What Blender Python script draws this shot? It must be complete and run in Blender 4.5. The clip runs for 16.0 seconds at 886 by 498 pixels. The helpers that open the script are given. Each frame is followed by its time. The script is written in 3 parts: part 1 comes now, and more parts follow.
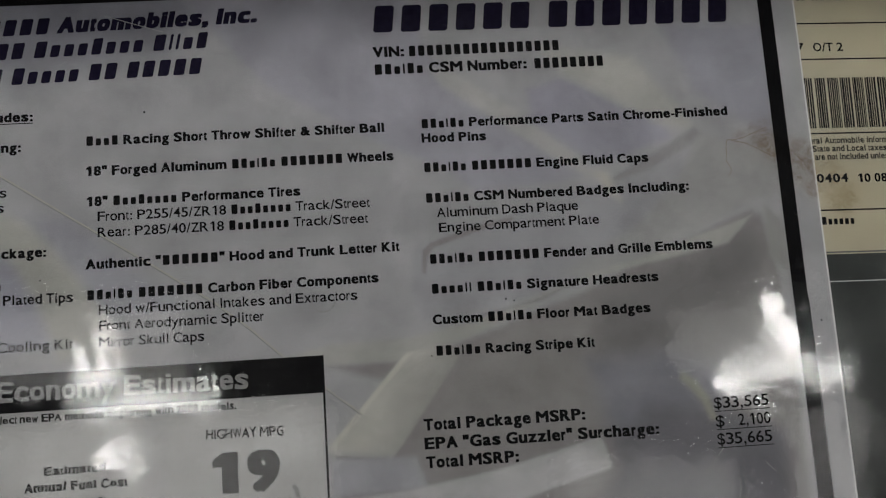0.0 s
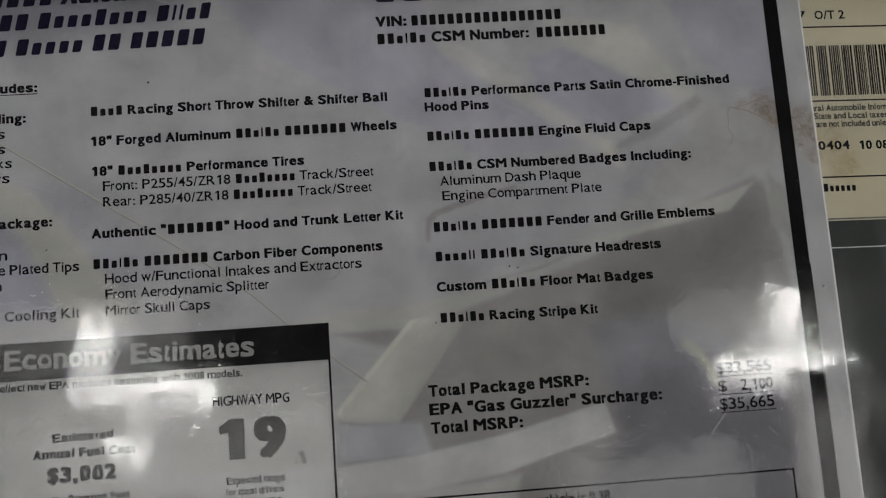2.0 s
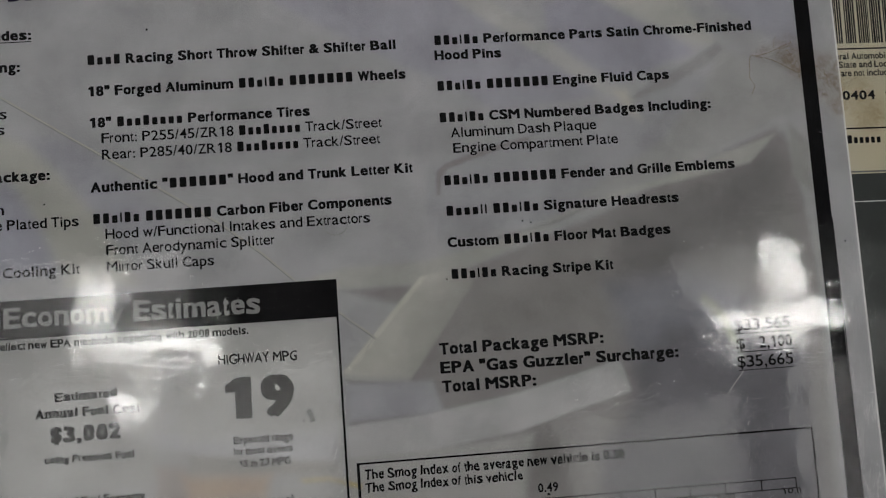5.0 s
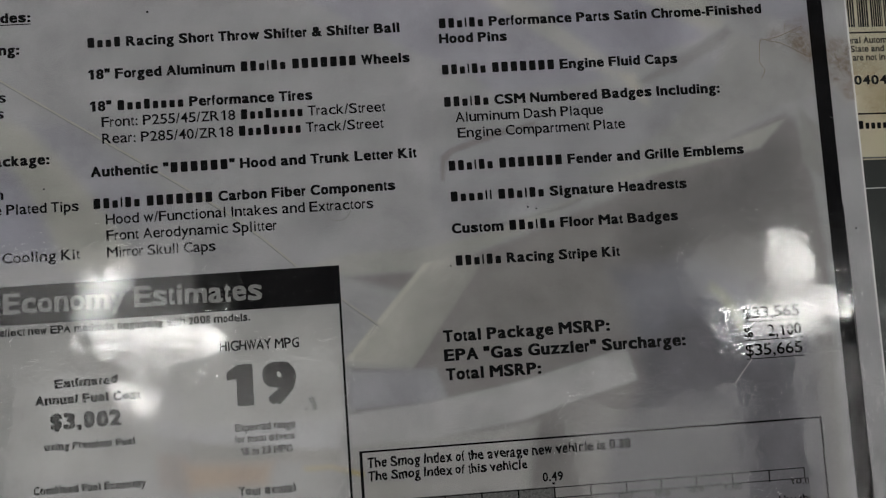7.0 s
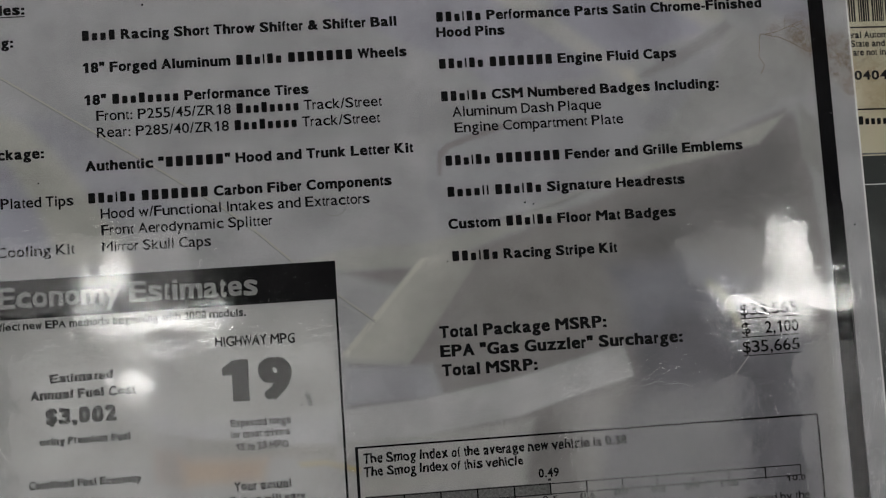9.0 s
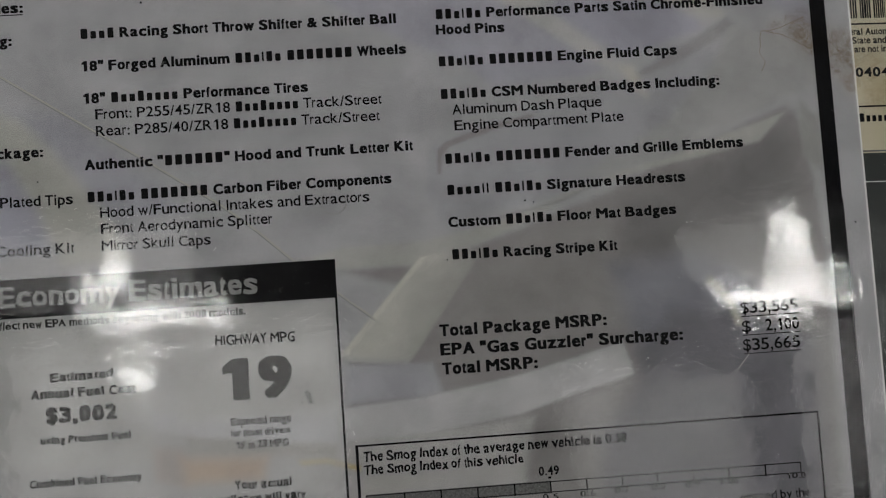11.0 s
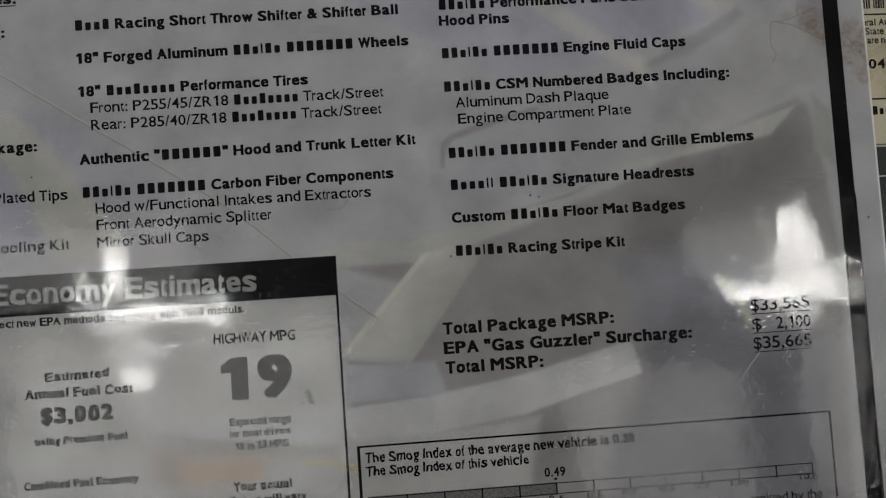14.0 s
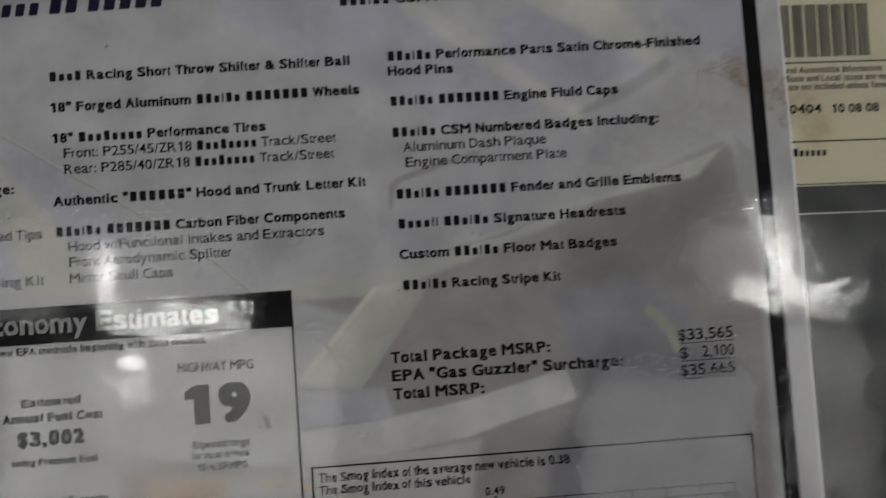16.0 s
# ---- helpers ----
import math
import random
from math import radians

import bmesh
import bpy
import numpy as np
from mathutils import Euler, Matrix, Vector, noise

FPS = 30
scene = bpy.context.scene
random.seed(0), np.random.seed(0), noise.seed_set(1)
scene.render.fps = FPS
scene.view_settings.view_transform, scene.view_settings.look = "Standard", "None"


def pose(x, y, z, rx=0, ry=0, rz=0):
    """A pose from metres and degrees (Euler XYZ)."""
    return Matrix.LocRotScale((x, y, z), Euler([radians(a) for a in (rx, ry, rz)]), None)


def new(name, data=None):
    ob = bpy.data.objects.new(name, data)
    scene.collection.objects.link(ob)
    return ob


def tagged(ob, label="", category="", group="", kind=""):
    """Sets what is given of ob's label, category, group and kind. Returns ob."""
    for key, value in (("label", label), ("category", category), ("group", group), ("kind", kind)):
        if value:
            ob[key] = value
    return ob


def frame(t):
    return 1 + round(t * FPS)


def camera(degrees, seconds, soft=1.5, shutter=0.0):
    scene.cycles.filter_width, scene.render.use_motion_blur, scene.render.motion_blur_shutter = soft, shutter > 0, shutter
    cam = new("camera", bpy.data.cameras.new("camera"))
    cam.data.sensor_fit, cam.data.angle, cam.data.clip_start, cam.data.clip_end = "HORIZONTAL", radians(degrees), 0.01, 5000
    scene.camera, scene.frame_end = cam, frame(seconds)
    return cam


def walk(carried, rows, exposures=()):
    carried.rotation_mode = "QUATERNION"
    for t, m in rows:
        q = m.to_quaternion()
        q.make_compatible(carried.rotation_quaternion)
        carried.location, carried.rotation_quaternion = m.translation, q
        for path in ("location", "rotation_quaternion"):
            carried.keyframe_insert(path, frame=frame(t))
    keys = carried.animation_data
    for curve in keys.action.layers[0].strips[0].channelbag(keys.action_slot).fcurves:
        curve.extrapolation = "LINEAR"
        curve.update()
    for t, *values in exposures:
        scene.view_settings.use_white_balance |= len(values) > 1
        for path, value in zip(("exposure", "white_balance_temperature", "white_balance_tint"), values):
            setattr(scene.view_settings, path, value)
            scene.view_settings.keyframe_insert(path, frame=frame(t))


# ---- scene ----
EM = 0.00353          # one em of the card's body text, in metres
TOP = 0.800           # height of the card's printed face
cam = camera(52.93, 16.0, soft=1.2, shutter=0.5)
ROWS = [
    (0.0, -3.309, -18.799, 64.701, 8.61, -3.27, -3.76),
    (0.5, -3.142, -18.971, 65.526, 8.40, -3.25, -3.86),
    (1.0, -3.785, -19.276, 64.879, 8.31, -3.32, -3.95),
    (1.5, -3.217, -19.934, 64.149, 8.34, -3.25, -4.03),
    (2.0, -3.644, -20.469, 64.804, 8.01, -3.18, -4.06),
    (2.5, -3.429, -20.847, 65.512, 7.77, -3.15, -4.13),
    (3.0, -3.697, -21.063, 64.718, 7.49, -3.20, -4.17),
    (3.5, -3.807, -20.894, 64.283, 6.99, -3.17, -4.17),
    (4.0, -3.999, -20.473, 63.193, 6.35, -3.17, -4.15),
    (6.5, -4.477, -20.373, 62.442, 4.63, -3.01, -4.01),
    (7.0, -4.191, -20.674, 61.911, 4.71, -2.84, -3.94),
    (7.5, -3.260, -20.133, 61.260, 4.01, -2.73, -3.89),
    (8.0, -4.209, -20.471, 61.840, 4.11, -2.84, -3.80),
    (8.5, -4.051, -20.341, 61.801, 4.10, -2.87, -3.79),
    (9.0, -3.850, -20.085, 61.700, 3.87, -2.81, -3.77),
    (11.5, -3.752, -19.669, 61.617, 3.37, -2.71, -3.86),
    (12.0, -3.751, -19.896, 61.264, 3.54, -2.66, -3.88),
    (12.5, -3.787, -19.733, 61.113, 3.45, -2.71, -3.91),
    (13.0, -3.680, -20.143, 60.595, 3.52, -2.65, -3.94),
    (13.5, -4.001, -19.704, 60.587, 3.14, -2.68, -3.89),
    (14.0, -3.834, -19.598, 60.237, 3.15, -2.67, -3.89),
    (14.5, -3.573, -19.197, 60.425, 2.87, -2.63, -3.91),
    (15.0, -3.514, -19.247, 60.589, 2.97, -2.59, -3.96),
    (15.5, -2.274, -18.99, 61.14, 3.15, -2.37, -3.97),
    (15.7, -1.85, -18.92, 62.53, 3.32, -2.18, -3.89),
    (15.9, -0.645, -18.50, 64.29, 3.42, -2.25, -3.92),
    (16.0, 0.02, -17.70, 65.15, 3.25, -2.53, -3.96),
]
walk(cam, [(t, pose(x * EM, y * EM, TOP + z * EM, rx, ry, rz)) for t, x, y, z, rx, ry, rz in ROWS])

# ---- light ----
world = bpy.data.worlds.new("world")
scene.world = world
world.use_nodes = True
world.node_tree.nodes["Background"].inputs[0].default_value = (0.05, 0.05, 0.05, 1)
world.node_tree.nodes["Background"].inputs[1].default_value = 0.0
scene.view_settings.exposure = 0.0
TUBE_POWER, ADDED_LIGHT_POWER, PANEL_POWER, DIM_PANEL_POWER = 32.0, 9.2, 2.2, 2.1


# ---- materials ----
class Nodes:
    """Short hand for one node material."""

    def __init__(self, name):
        self.mat = bpy.data.materials.new(name)
        self.mat.use_nodes = True
        self.tree = self.mat.node_tree
        self.bsdf = self.tree.nodes["Principled BSDF"]
        self.out = self.tree.nodes["Material Output"]

    def add(self, kind, **props):
        n = self.tree.nodes.new(kind)
        for key, value in props.items():
            n.inputs[key].default_value = value
        return n

    def link(self, a, b):
        self.tree.links.new(a, b)

    def coords(self, scale=(1, 1, 1), rot=0.0):
        vec = self.add("ShaderNodeTexCoord").outputs["Object"]
        for key, value in (("Rotation", (0, 0, radians(rot))), ("Scale", scale)):
            m = self.add("ShaderNodeMapping")
            m.inputs[key].default_value = value
            self.link(vec, m.inputs["Vector"])
            vec = m.outputs["Vector"]
        return vec

    def noise(self, vec, scale, detail=3.0, rough=0.55, distort=0.0):
        n = self.add("ShaderNodeTexNoise", Scale=scale, Detail=detail, Roughness=rough, Distortion=distort)
        self.link(vec, n.inputs["Vector"])
        return n.outputs["Fac"]

    def ramp(self, fac, lo, hi, a=0.0, b=1.0):
        n = self.add("ShaderNodeMapRange")
        n.inputs["From Min"].default_value, n.inputs["From Max"].default_value = lo, hi
        n.inputs["To Min"].default_value, n.inputs["To Max"].default_value = a, b
        self.link(fac, n.inputs["Value"])
        return n.outputs["Result"]

    def math(self, op, a, b):
        n = self.tree.nodes.new("ShaderNodeMath")
        n.operation = op
        for k, v in enumerate((a, b)):
            if isinstance(v, (int, float)):
                n.inputs[k].default_value = v
            else:
                self.link(v, n.inputs[k])
        return n.outputs[0]

    def mix(self, fac, a, b, blend="MIX"):
        n = self.tree.nodes.new("ShaderNodeMix")
        n.data_type, n.blend_type = "RGBA", blend
        for k, v in ((0, fac), (6, a), (7, b)):
            if isinstance(v, (int, float)):
                n.inputs[k].default_value = v
            elif isinstance(v, tuple):
                n.inputs[k].default_value = (*v, 1)
            else:
                self.link(v, n.inputs[k])
        return n.outputs[2]

    def bump(self, height, strength, distance, normal=None):
        n = self.add("ShaderNodeBump", Strength=strength, Distance=distance)
        self.link(height, n.inputs["Height"])
        if normal is not None:
            self.link(normal, n.inputs["Normal"])
        return n.outputs["Normal"]

    def set(self, colour=None, rough=None, normal=None, metal=None, spec=None):
        for key, v in (("Base Color", colour), ("Roughness", rough), ("Normal", normal), ("Metallic", metal), ("Specular IOR Level", spec)):
            if v is None:
                continue
            if isinstance(v, (int, float)):
                self.bsdf.inputs[key].default_value = v
            elif isinstance(v, tuple):
                self.bsdf.inputs[key].default_value = (*v, 1)
            else:
                self.link(v, self.bsdf.inputs[key])
        return self.mat


def plain(name, a, b, scale, rough, bump=0.0, spec=0.4):
    """Two near colours in a two-scale noise."""
    n = Nodes(name)
    vec = n.coords()
    big, fine = n.noise(vec, scale), n.noise(vec, scale * 14, 2)
    col = n.mix(n.ramp(n.math("ADD", n.math("MULTIPLY", big, 0.7), n.math("MULTIPLY", fine, 0.3)), 0.35, 0.65), a, b)
    return n.set(col, n.ramp(fine, 0.3, 0.7, rough - 0.06, rough + 0.06), n.bump(fine, bump, 0.001) if bump else None, spec=spec)


def printed_paper():
    n = Nodes("printed paper")
    at = n.tree.nodes.new("ShaderNodeAttribute")
    at.attribute_name = "print"
    vec = n.coords()
    fibre = n.noise(vec, 3200, 2, 0.7)
    blotch = n.noise(vec, 55, 4)
    col = n.mix(0.24, at.outputs["Color"], n.mix(n.ramp(fibre, 0.35, 0.65), (0.2, 0.2, 0.2), (0.8, 0.8, 0.8)), "OVERLAY")
    col = n.mix(0.09, col, n.mix(n.ramp(blotch, 0.3, 0.7), (0.25, 0.24, 0.24), (0.75, 0.75, 0.76)), "OVERLAY")
    mottle = n.noise(vec, 420, 5, 0.7)
    col = n.mix(0.10, col, n.mix(n.ramp(mottle, 0.32, 0.68), (0.22, 0.21, 0.21), (0.78, 0.78, 0.79)), "OVERLAY")
    return n.set(col, 0.7, spec=0.0)


def cream_paper():
    n = Nodes("cream label paper")
    vec = n.coords()
    fibre, blotch = n.noise(vec, 1500, 2), n.noise(vec, 40, 4)
    col = n.mix(n.ramp(blotch, 0.3, 0.7), (0.50, 0.46, 0.34), (0.55, 0.51, 0.39))
    col = n.mix(0.12, col, n.mix(fibre, (0.2, 0.2, 0.2), (0.8, 0.8, 0.8)), "OVERLAY")
    return n.set(col, 0.7, spec=0.0)


def clear_film(name, rough, haze, scratch):
    """Thin clear plastic: what is under it shows through, the surface mirrors by Fresnel, fine scratches and a dried stain scatter."""
    n = Nodes(name)
    vec = n.coords()
    lines = None
    for rot, width in ((38, 1), (-24, 0.8), (81, 1.2), (60, 1)):
        s = n.noise(n.coords((70, 6500 * width, 1), rot), 1.0, 2, 0.6)
        s = n.ramp(s, 0.565, 0.68)
        lines = s if lines is None else n.math("MAXIMUM", lines, s)
    patch = n.ramp(n.noise(vec, 30, 3), 0.42, 0.66)
    lines = n.math("MULTIPLY", n.math("MULTIPLY", lines, patch), scratch)
    stain = None
    flat = n.coords((1, 1, 0))
    for u, v, r, k in ((26.1, 1.9, 1.5, 0.8), (26.9, 2.8, 1.4, 0.8), (28.6, 3.3, 1.5, 0.9), (29.2, 4.9, 1.5, 0.9), (29.6, 6.2, 0.9, 0.9), (31.0, 5.2, 1.6, 0.55), (31.9, 7.0, 1.7, 0.55), (24.4, 2.1, 0.9, 0.6)):
        d = n.tree.nodes.new("ShaderNodeVectorMath")
        d.operation = "DISTANCE"
        n.link(flat, d.inputs[0])
        d.inputs[1].default_value = (u * EM, -v * EM, 0)
        m = n.ramp(d.outputs["Value"], 0.55 * r * EM, r * EM, 0.75 * k, 0.0)
        stain = m if stain is None else n.math("MAXIMUM", stain, m)
    vein = n.math("MULTIPLY", n.ramp(n.noise(vec, 520, 6, 0.7, 1.0), 0.36, 0.62), n.ramp(n.noise(vec, 130, 3), 0.30, 0.52))
    stain = n.math("MULTIPLY", stain, vein)
    clear = n.tree.nodes.new("ShaderNodeBsdfTransparent")
    sharp = n.add("ShaderNodeBsdfGlossy", Roughness=rough)
    soft = n.add("ShaderNodeBsdfGlossy", Roughness=0.30)
    white = n.add("ShaderNodeBsdfDiffuse", Color=(0.8, 0.8, 0.8, 1))
    brown = n.add("ShaderNodeBsdfTransparent", Color=(0.50, 0.36, 0.20, 1))
    fres = n.add("ShaderNodeFresnel", IOR=1.5)

    def blend(fac, one, two):
        m = n.tree.nodes.new("ShaderNodeMixShader")
        if isinstance(fac, float):
            m.inputs["Fac"].default_value = fac
        else:
            n.link(fac, m.inputs["Fac"])
        n.link(one.outputs[0], m.inputs[1])
        n.link(two.outputs[0], m.inputs[2])
        return m

    body = blend(stain, blend(lines, clear, white), brown)
    rubbed = n.math("ADD", n.ramp(n.noise(vec, 110, 5, 0.65, 0.6), 0.42, 0.68, 0.0, 3.0 * haze), haze)
    gloss = n.math("MULTIPLY", fres.outputs[0], n.ramp(n.noise(vec, 260, 5, 0.68, 0.8), 0.30, 0.70, 0.55, 1.40))
    top = blend(gloss, body, blend(rubbed, sharp, soft))
    n.link(top.outputs[0], n.out.inputs["Surface"])
    return n.mat


def glowing(name, colour, power):
    n = Nodes(name)
    n.bsdf.inputs["Emission Color"].default_value = (*colour, 1)
    n.bsdf.inputs["Emission Strength"].default_value = power
    return n.set((0.8, 0.8, 0.8), 0.5)


M_PRINT = printed_paper()
M_CREAM = cream_paper()
M_CORE = plain("white card core", (0.62, 0.62, 0.62), (0.7, 0.7, 0.69), 300, 0.6)
M_INK = plain("black toner", (0.006, 0.006, 0.0065), (0.010, 0.0096, 0.011), 700, 0.6, spec=0.0)
M_GREY_INK = plain("worn grey toner", (0.010, 0.010, 0.010), (0.028, 0.028, 0.028), 900, 0.6, spec=0.0)
M_WORN_INK = plain("worn large numeral toner", (0.035, 0.035, 0.035), (0.060, 0.060, 0.060), 900, 0.6, spec=0.0)
M_NAVY = plain("dark navy ink", (0.010, 0.008, 0.022), (0.018, 0.015, 0.036), 600, 0.6, spec=0.0)
M_HALF = plain("halftone grey ink", (0.10, 0.10, 0.10), (0.20, 0.20, 0.20), 1600, 0.65, spec=0.0)
M_PALE = plain("pale reversed lettering", (0.24, 0.24, 0.24), (0.32, 0.32, 0.32), 500, 0.65, spec=0.0)
M_BOARD = plain("dark green-black board", (0.010, 0.014, 0.013), (0.022, 0.028, 0.026), 60, 0.5, 0.05)
M_LAMINATE = clear_film("rippled laminate", 0.026, 0.035, 0.022)
M_COVER = clear_film("scratched clear cover", 0.07, 0.08, 0.26)
M_WALL = plain("painted wall", (0.055, 0.055, 0.055), (0.075, 0.075, 0.073), 4, 0.7, 0.05)
M_CEIL = plain("dark ceiling board", (0.035, 0.035, 0.035), (0.05, 0.05, 0.05), 6, 0.8, 0.05)
M_FLOOR = plain("grey floor screed", (0.20, 0.20, 0.20), (0.27, 0.27, 0.26), 5, 0.5, 0.05)
M_PLINTH = plain("dark painted plinth", (0.04, 0.04, 0.042), (0.06, 0.06, 0.06), 10, 0.5, 0.05)
M_METAL = plain("white enamelled steel", (0.6, 0.6, 0.6), (0.68, 0.68, 0.67), 20, 0.35)
M_TUBE = glowing("lit tube", (0.99, 0.98, 0.945), TUBE_POWER)
M_ADDED_LIGHT = glowing("lit sheet of the added panel", (0.99, 0.98, 0.945), ADDED_LIGHT_POWER)
M_PANEL = glowing("lit reflector panel", (1.0, 0.98, 0.96), PANEL_POWER)
M_DIM_PANEL = glowing("dimly lit reflector panel", (1.0, 0.98, 0.96), DIM_PANEL_POWER)


# ---- mesh helpers ----
def mesh_of(name, bm, material):
    me = bpy.data.meshes.new(name)
    bm.to_mesh(me)
    bm.free()
    me.materials.append(material)
    return me


def part(name, bm, material, parent, label=""):
    ob = new(name, mesh_of(name, bm, material))
    ob.parent = parent
    return tagged(ob, label)


def box(x0, x1, y0, y1, z0, z1, bevel=0.0):
    bm = bmesh.new()
    bmesh.ops.create_cube(bm, size=1, matrix=Matrix.Translation(((x0 + x1) / 2, (y0 + y1) / 2, (z0 + z1) / 2)) @ Matrix.Diagonal((x1 - x0, y1 - y0, z1 - z0, 1)))
    if bevel:
        bmesh.ops.bevel(bm, geom=list(bm.edges), offset=bevel, segments=2, affect="EDGES", profile=0.5)
    return bm


def structure(name, bm, material, label=""):
    return tagged(new(name, mesh_of(name, bm, material)), label or name.replace("_", " "), kind="structure")


# ---- the room that closes the place ----
RX0, RX1, RY0, RY1, RZ = -4.0, 4.5, -3.5, 4.0, 3.30
structure("floor", box(RX0, RX1, RY0, RY1, -0.1, 0), M_FLOOR, "plain grey screed floor")
structure("ceiling", box(RX0, RX1, RY0, RY1, RZ, RZ + 0.1), M_CEIL, "plain dark grey ceiling")
structure("wall_north", box(RX0, RX1, RY1, RY1 + 0.1, -0.1, RZ + 0.1), M_WALL, "plain painted wall")
structure("wall_south", box(RX0, RX1, RY0 - 0.1, RY0, -0.1, RZ + 0.1), M_WALL, "plain painted wall")
structure("wall_east", box(RX1, RX1 + 0.1, RY0 - 0.1, RY1 + 0.1, -0.1, RZ + 0.1), M_WALL, "plain painted wall")
structure("wall_west", box(RX0 - 0.1, RX0, RY0 - 0.1, RY1 + 0.1, -0.1, RZ + 0.1), M_WALL, "plain painted wall")

CARD_T = 0.0010
BOARD_Z = TOP - CARD_T - 0.0004
structure("plinth", box(-0.32, 0.38, -0.34, 0.104, 0.0, BOARD_Z - 0.006, 0.002), M_PLINTH, "dark painted plinth under the board")


# Unseen screen and ledge, added to keep light off the card's top
structure("shade_screen", box(-0.5, 0.6, 0.105, 0.120, 0.0, BOARD_Z + 0.050), M_PLINTH, "unseen dark screen added to carry the shading ledge")
structure("shade_ledge", box(-0.5, 0.6, 0.066, 0.120, BOARD_Z + 0.050, BOARD_Z + 0.060, 0.003), M_PLINTH, "unseen dark ledge added to shade the card's top")


def ceiling_lamp(x, y, stem, wide, panels=(), glow=None, spots=()):
    """A tube across, a short tube at right angles to it, and lit reflector panels beside them."""
    lamp = tagged(new("ceiling_lamp"), "white ceiling light with lit tubes beside reflector panels", "ceiling light", "ceiling lights")
    lamp.location = (x, y, RZ)
    part("housing", box(-0.24, 0.24, -0.06, 0.32, -0.06, 0.0, 0.004), M_METAL, lamp)
    part("tube", box(-0.19, 0.19, -0.024, 0.024, -0.10, -0.07, 0.008), M_TUBE, lamp, "bright lit tube")
    part("tube", box(stem - wide / 2, stem + wide / 2, 0.06, 0.24, -0.10, -0.07, 0.008), M_TUBE, lamp, "bright lit tube")
    for x0, x1, y0, y1 in spots:
        part("tube", box(x0 - x, x1 - x, y0 - y, y1 - y, -0.10, -0.077, 0.006), M_TUBE, lamp, "bright lit tube")
    for x0, x1, y0, y1 in panels:
        part("reflector_panel", box(x0 - x, x1 - x, y0 - y, y1 - y, -0.075, -0.064), glow or M_PANEL, lamp, "softly lit white reflector panel")
    return lamp


ceiling_lamp(1.17, -0.13, -0.005, 0.085, [(0.87, 1.08, -0.08, 0.09), (1.16, 1.39, -0.76, -0.24)])
ceiling_lamp(-0.70, -0.085, -0.175, 0.042, [(-1.15, -0.20, -0.64, -0.16), (-1.25, -0.60, -0.03, 0.22)], M_DIM_PANEL, [(-0.85, -0.77, -0.248, -0.212)])


def light_panel(x0, x1, y0, y1, glow, label):
    """A white ceiling frame with a lit opal sheet in it."""
    lamp = tagged(new("light_panel"), label, "ceiling light", "ceiling light panels")
    lamp.location = ((x0 + x1) / 2, (y0 + y1) / 2, RZ)
    w, d = (x1 - x0) / 2, (y1 - y0) / 2
    part("diffuser", box(-w, w, -d, d, -0.05, -0.03, 0.004), glow, lamp, "softly lit sheet of the added panel")
    for a0, a1, b0, b1 in ((-w - 0.03, -w, -d - 0.03, d + 0.03), (w, w + 0.03, -d - 0.03, d + 0.03), (-w, w, -d - 0.03, -d), (-w, w, d, d + 0.03)):
        part("frame", box(a0, a1, b0, b1, -0.045, 0.0, 0.003), M_METAL, lamp)
    return lamp


light_panel(0.50, 1.01, -0.90, -0.34, M_PANEL, "softly lit white ceiling panel with a white frame")
# unseen panel, added to light the card from beyond the ledge
light_panel(-0.7, 0.9, 1.4, 3.1, M_ADDED_LIGHT, "large unseen ceiling panel added to light the card")

# ---- the dark board and the label that lie under the card ----
board = tagged(new("display_board", mesh_of("display_board", box(-0.30, 0.34, -0.32, 0.100, BOARD_Z - 0.006, BOARD_Z, 0.001), M_BOARD)),
               "scratched dark green-black display board on the plinth", "board")

# ---- lettering ----
ADV = {}
for chars, wide in (("fijltI.,:;'!|", 0.29), ("r-()/ ", 0.33), ('"', 0.42), ("mMW", 0.86), ("wOGQ&", 0.76),
                    ("ABCDHKNRU", 0.715), ("EPSVXYZ", 0.66), ("FTL", 0.61), ("abcdeghknopqsuvxyz0123456789$?J", 0.575)):
    for ch in chars:
        ADV[ch] = wide
ADV.update({"X": 0.68, "#": 0.66, "+": 0.60, "=": 0.57, "|": 0.29, " ": 0.278, "w": 0.76, "m": 0.87})
CAP = 0.716
words = {}


def word_mesh(body, bold):
    """Flat letters of the built-in font, one em high: verts, faces, width."""
    if (body, bold) not in words:
        cu = bpy.data.curves.new("lettering", "FONT")
        cu.body, cu.size, cu.offset, cu.resolution_u = body, 1.0, bold, 3
        ob = new("lettering", cu)
        me = bpy.data.meshes.new_from_object(ob.evaluated_get(bpy.context.evaluated_depsgraph_get()))
        vs = [(v.co.x, v.co.y) for v in me.vertices]
        fs = [tuple(p.vertices) for p in me.polygons]
        bpy.data.objects.remove(ob)
        bpy.data.curves.remove(cu)
        bpy.data.meshes.remove(me)
        words[body, bold] = (vs, fs)
    return words[body, bold]


NARROW = "ijlI.,:;'!|1\""
TIGHT = "AVWXYTvwxyz/7"
LOWER = "abcdefghijklmnopqrstuvwxyz"


